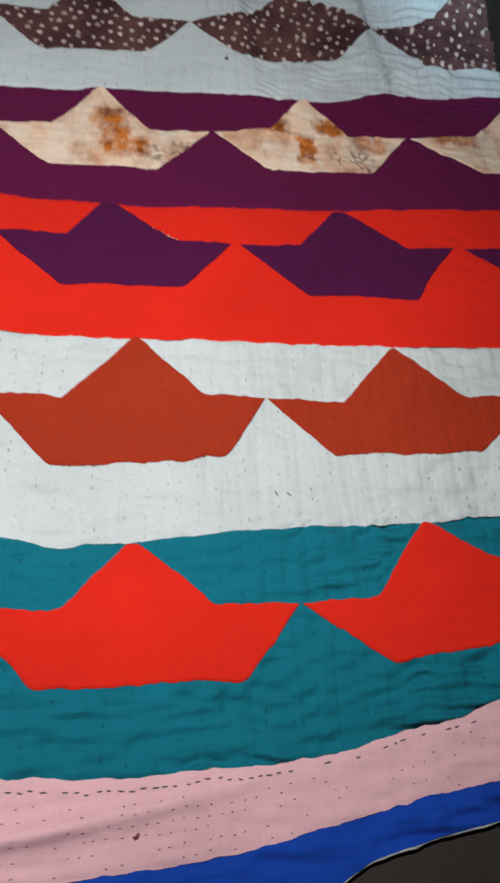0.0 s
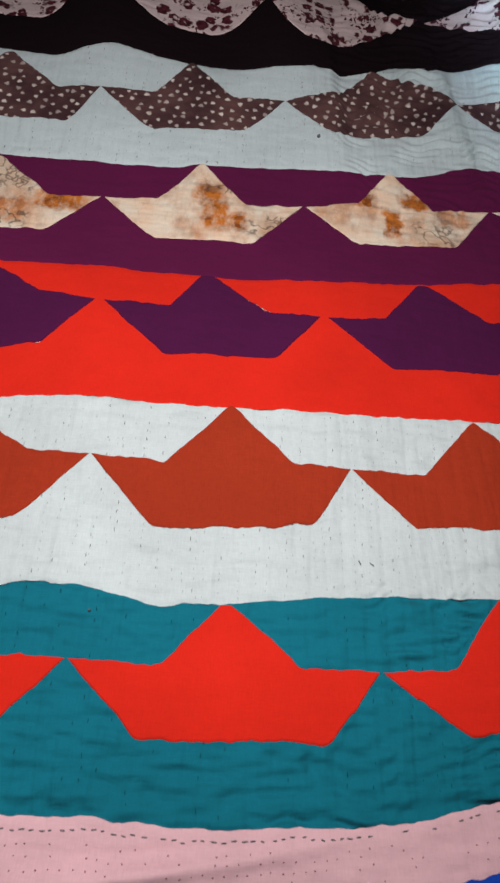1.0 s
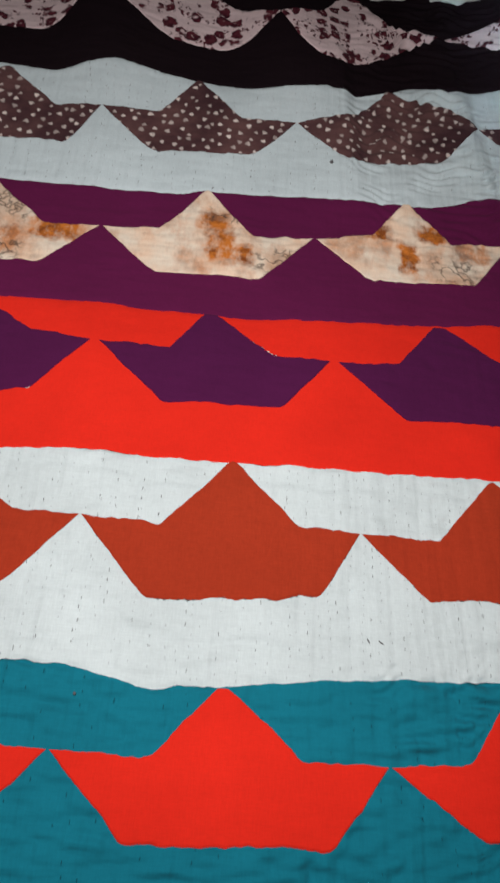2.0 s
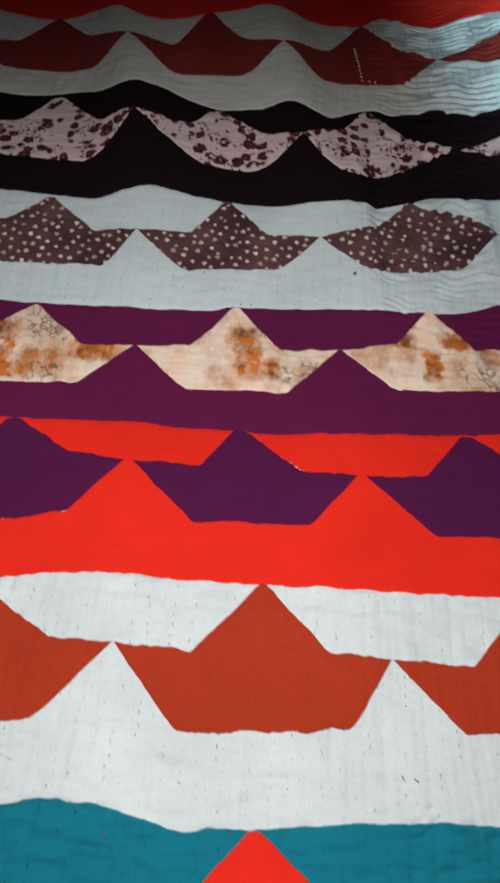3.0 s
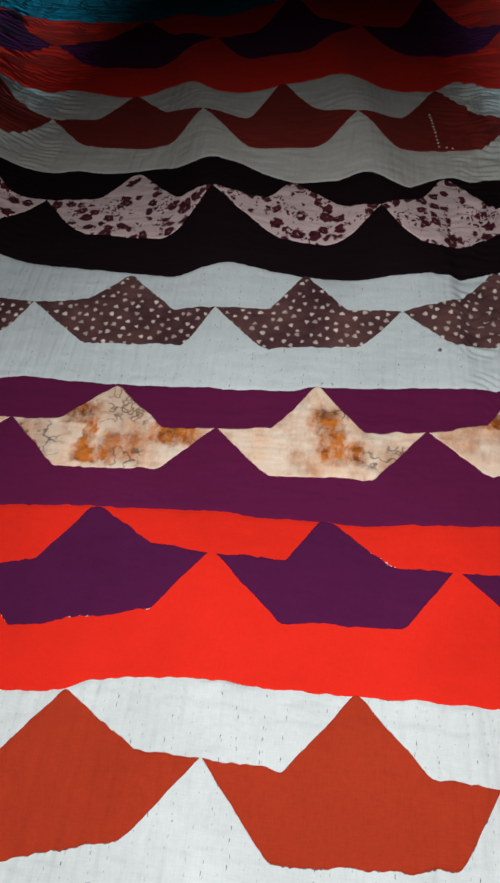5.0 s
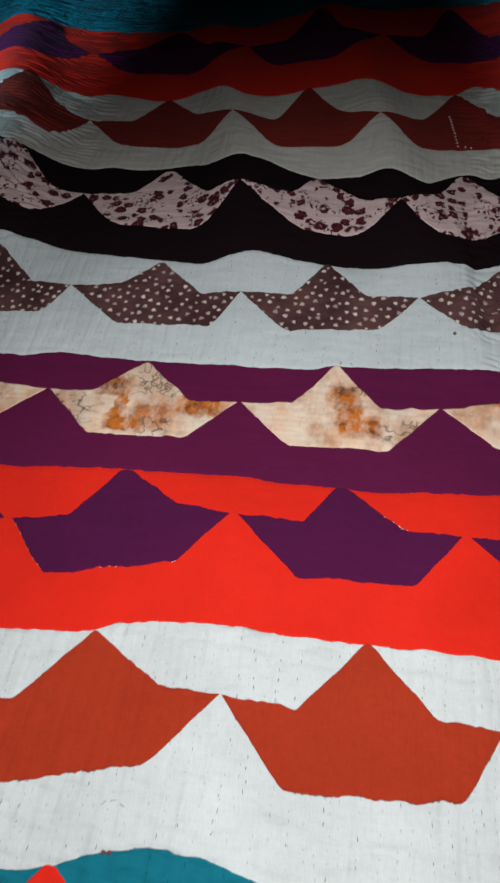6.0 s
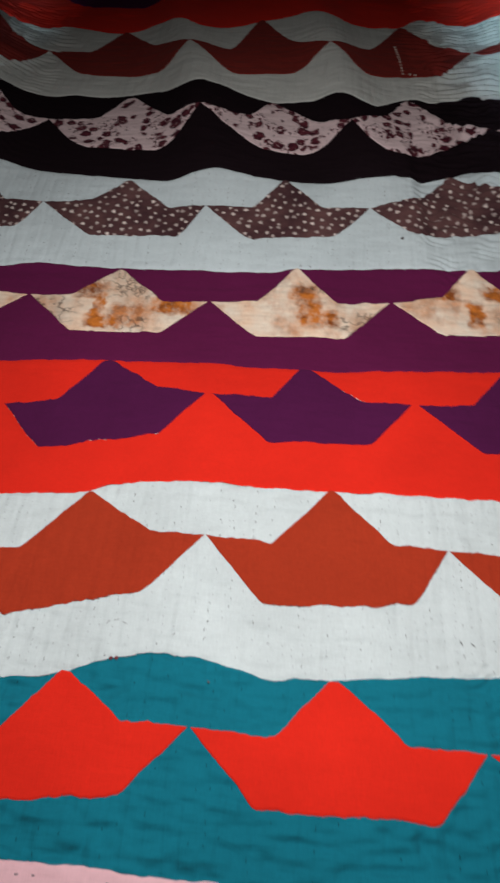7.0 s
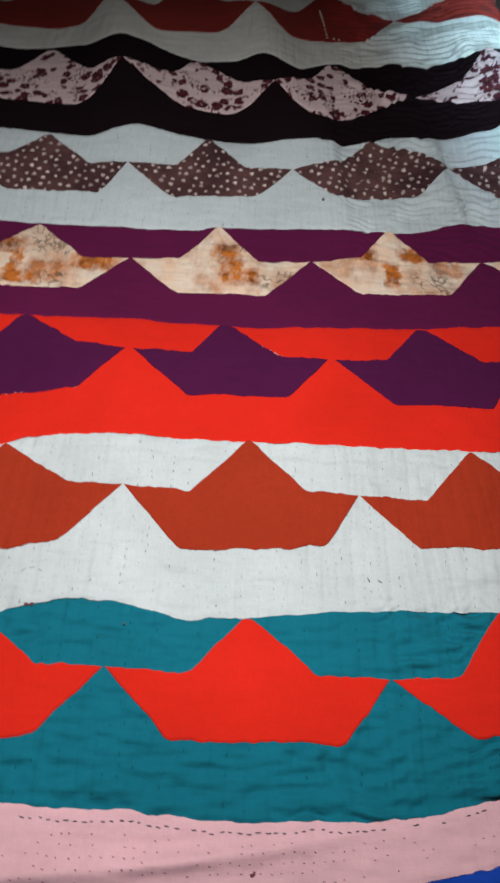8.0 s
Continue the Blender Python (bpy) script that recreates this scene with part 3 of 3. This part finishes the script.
for n, (top, bottom, ground, label, cut, cut_label) in enumerate(STRIPS):
    row = boats(top, ROWS[top], 100 + 10 * n) if cut else []
    BOATS[top] = row
    calm = 0.8 if cut in (BLOSSOM, FLECK, BATIK) else 0.6
    under = [(us[0], us[-1], lo, hi, calm) for us, lo, hi in row]
    STRIP[top] = patch("fabric_strip", ACROSS, SEAM[bottom], SEAM[top], 0.0, 0.0009, ground, quilt, label, much=PUCKER[top], under=under)
    for us, lo, hi in row:
        patch("boat_patch", us, lo, hi, 0.0014, 0.0, cut, STRIP[top], cut_label, much=calm)

STRIP["pink"] = patch("border", ACROSS, SEAM["blue"], SEAM["pink"], 0.0, 0.0009, PINK, quilt, "pale pink cotton border with rows of stitches", much=0.9)
STRIP["blue"] = patch("binding", ACROSS, SEAM["hem"], SEAM["blue"], 0.0, 0.0009, BLUE, quilt, "bright blue cotton hem binding", much=3.0)


def rim(name, u, v, out_u, out_v, material, label):
    """The frayed, layered edge of the quilt: a rolled lip that hangs down round its outline."""
    z = surface(u, v)
    ring = [(0.0, 0.0002), (0.0008, -0.0002), (0.0016, -0.0016), (0.0018, -0.005), (0.0006, -0.007)]
    fray = 1 + (0.5 if out_v else 0.0) * rough(u / 0.008, v / 0.008, 21)
    verts = np.stack([np.stack([u + out_u * a * fray, v + out_v * a * fray, np.maximum(z + b, GROUND)], -1) for a, b in ring], 1)
    m = len(ring)
    a = (np.arange(len(u) - 1)[:, None] * m + np.arange(m - 1)[None]).ravel()
    link(name, verts.reshape(-1, 3), np.stack([a, a + 1, a + m + 1, a + m], 1), material, quilt, label)


fine = np.arange(LEFT, RIGHT + 0.001, 0.003)
rim("frayed_edge", right_edge(fine, SEAM["hem"](fine)), SEAM["hem"](fine), 0, -1, BATTING, "frayed white wadding along the hem")
down = np.arange(-0.50, 1.55, 0.003)
rim("side_edge", right_edge(np.full_like(down, RIGHT), down), down, 0.5, 0, BATTING, "whitish folded side edge")

# ---- stitching ----
rs = np.random.RandomState(11)


def quilting(strip, bottom, top, spacing, pitch, keep, length, material, label, lo_u=-0.62, hi_u=0.58):
    """Lines of running stitches along the quilt, across one strip."""
    places = []
    u = lo_u
    while u < hi_u:
        u += spacing * rs.uniform(0.6, 1.4)
        a, b = float(SEAM[bottom](u)) + 0.004, float(SEAM[top](u)) - 0.004
        run = rs.uniform(0.3, 1.0) * keep
        v = a + rs.uniform(0, pitch)
        while v < b:
            if rs.rand() < run:
                places.append((u + rs.normal(0, 0.0007) + 0.003 * math.sin(v * 30 + u * 50), v))
            v += pitch * rs.uniform(0.8, 1.2)
    places = np.array(places)
    stitches("quilting_stitches", places[:, 0], places[:, 1], math.pi / 2, length, 0.00055, material, STRIP[strip], label)


quilting("white", "teal", "white", 0.026, 0.0092, 0.5, 0.0038, DARK_THREAD, "dark running stitches")
quilting("white", "teal", "white", 0.0125, 0.0080, 0.95, 0.0026, GREY_THREAD, "grey running stitches")
quilting("teal", "pink", "teal", 0.016, 0.0090, 0.35, 0.0034, TEAL_THREAD, "dark teal running stitches")
quilting("pale", "purple", "pale", 0.015, 0.0085, 0.6, 0.0040, GREY_THREAD, "grey running stitches")
quilting("pale", "purple", "pale", 0.024, 0.0090, 0.45, 0.0036, DARK_THREAD, "dark running stitches")
quilting("grey", "black", "grey", 0.015, 0.0085, 0.6, 0.0045, GREY_THREAD, "grey running stitches")


def hem_lines(offset, pitch, keep, length, width, material, label):
    """A line of running stitches that follows the pink border's upper seam."""
    u = np.arange(-0.5, 0.56, pitch)
    u = u + rs.normal(0, 0.0008, len(u))
    share = np.array([keep * (0.35 + 0.65 * (rough(x / 0.09, 0.0, 31) > -0.25)) for x in u])
    u = u[rs.rand(len(u)) < share]
    v = SEAM["pink"](u) - offset * (SEAM["pink"](u) - SEAM["blue"](u)) + rs.normal(0, 0.0005, len(u))
    slope = np.arctan2(SEAM["pink"](u + 0.02) - SEAM["pink"](u - 0.02), 0.04)
    stitches("border_stitches", u, v, slope, length, width, material, STRIP["pink"], label)


hem_lines(0.13, 0.0072, 1.15, 0.0046, 0.0010, DARK_THREAD, "dark running stitches along the seam")
for offset, keep in ((0.28, 0.35), (0.40, 0.6), (0.52, 0.85), (0.64, 0.7), (0.78, 0.6), (0.92, 0.35)):
    hem_lines(offset, 0.0082, keep, 0.0015, 0.0008, MAROON_THREAD, "short maroon stitches")

# ---- loose threads and specks ----


def thread_ends(strip, places, length, width, material, label):
    """Single stray stitches and thread ends; places: (u, v, angle)."""
    u, v, ang = np.array(places).T
    for a, b, c in zip(u, v, ang):
        stitches("loose_thread", [a], [b], c, length, width, material, STRIP[strip], label, "")


thread_ends("white", [(0.276, -0.281, 1.9), (0.287, -0.282, 2.4)], 0.009, 0.0010, DARK_THREAD, "loose dark thread end")
thread_ends("pink", [(0.166, -0.522, 0.5), (0.1665, -0.5215, 0.9), (0.1655, -0.5225, 0.1)], 0.0065, 0.0022, MAROON_THREAD, "tuft of maroon thread")
thread_ends("pale", [(0.252, 0.298, 0.8)], 0.008, 0.0045, DARK_THREAD, "dark speck of lint")
thread_ends("teal", [(0.043, -0.335, 1.2)], 0.004, 0.0022, DARK_THREAD, "dark speck of lint")
thread_ends("white", [(0.147, -0.176, 1.4), (0.149, -0.173, 0.3), (0.151, -0.157, 1.5)], 0.003, 0.0009, CREAM_THREAD, "pale stray stitch")
thread_ends("red", [(0.125, 0.012, 1.5), (0.187, 0.003, 0.7), (0.183, 0.007, 0.9), (-0.056, -0.060, 0.4)], 0.005, 0.0012, CREAM_THREAD, "pale stray stitch")
thread_ends("grey", [(0.270 - 0.0010 * k, 0.713 + 0.0095 * k, 0.5 + 0.25 * (k % 2)) for k in range(11)] + [(0.282, 0.711, 0.1), (0.291, 0.709, -0.2)], 0.0085, 0.0050, CREAM_THREAD, "cream running stitch up the boat")

thread_ends("white", [(-0.101, -0.202, 0.4), (-0.099, -0.2, 1.4), (-0.097, -0.204, 0.9)], 0.003, 0.0010, CREAM_THREAD, "pale stray stitch")
thread_ends("white", [(-0.059, -0.288, 0.7), (-0.051, -0.285, 0.05), (-0.043, -0.2875, -0.5)], 0.0095, 0.0009, GREY_THREAD, "curled grey thread")
thread_ends("teal", [(-0.0495, -0.321, 0.3), (-0.0445, -0.3205, 0.0)], 0.0065, 0.0030, MAROON_THREAD, "tuft of maroon thread")
thread_ends("pale", [(0.107, 0.2365, 0.9), (0.120, 0.2370, -0.8)], 0.008, 0.0009, DARK_THREAD, "loose dark thread end")


def edge_threads(strip, boat, side, shares, length, width, material, label):
    """Bits of thread that show along the sewn edge of one boat; side: 1 for its lower outline, 2 for its upper one."""
    outline = BOATS[strip][boat]
    us = outline[0]
    u = us[0] + np.array(shares) * (us[-1] - us[0])
    v = outline[side](u)
    slope = np.arctan2(outline[side](u + 0.003) - outline[side](u - 0.003), 0.006)
    stitches("edge_stitches", u, v, slope, length, width, material, STRIP[strip], label)


edge_threads("red", 2, 1, (0.03, 0.07, 0.10, 0.13, 0.17, 0.20, 0.22, 0.48, 0.52, 0.55, 0.79, 0.80), 0.0026, 0.0007, CREAM_THREAD, "pale bits of thread along the edge")
edge_threads("red", 3, 2, (0.66, 0.70, 0.72, 0.73, 0.74, 0.76), 0.0026, 0.0008, CREAM_THREAD, "pale bits of thread along the edge")
for boat in (1, 2, 3, 4):
    shares = np.sort(rs.uniform(0.04, 0.96, 16))
    edge_threads("white", boat, 1, shares, 0.0036, 0.0009, DARK_THREAD, "dark bits of thread along the edge")
    edge_threads("pale", boat, 1, np.sort(rs.uniform(0.04, 0.96, 12)), 0.0040, 0.0012, DARK_THREAD, "dark bits of thread along the edge")
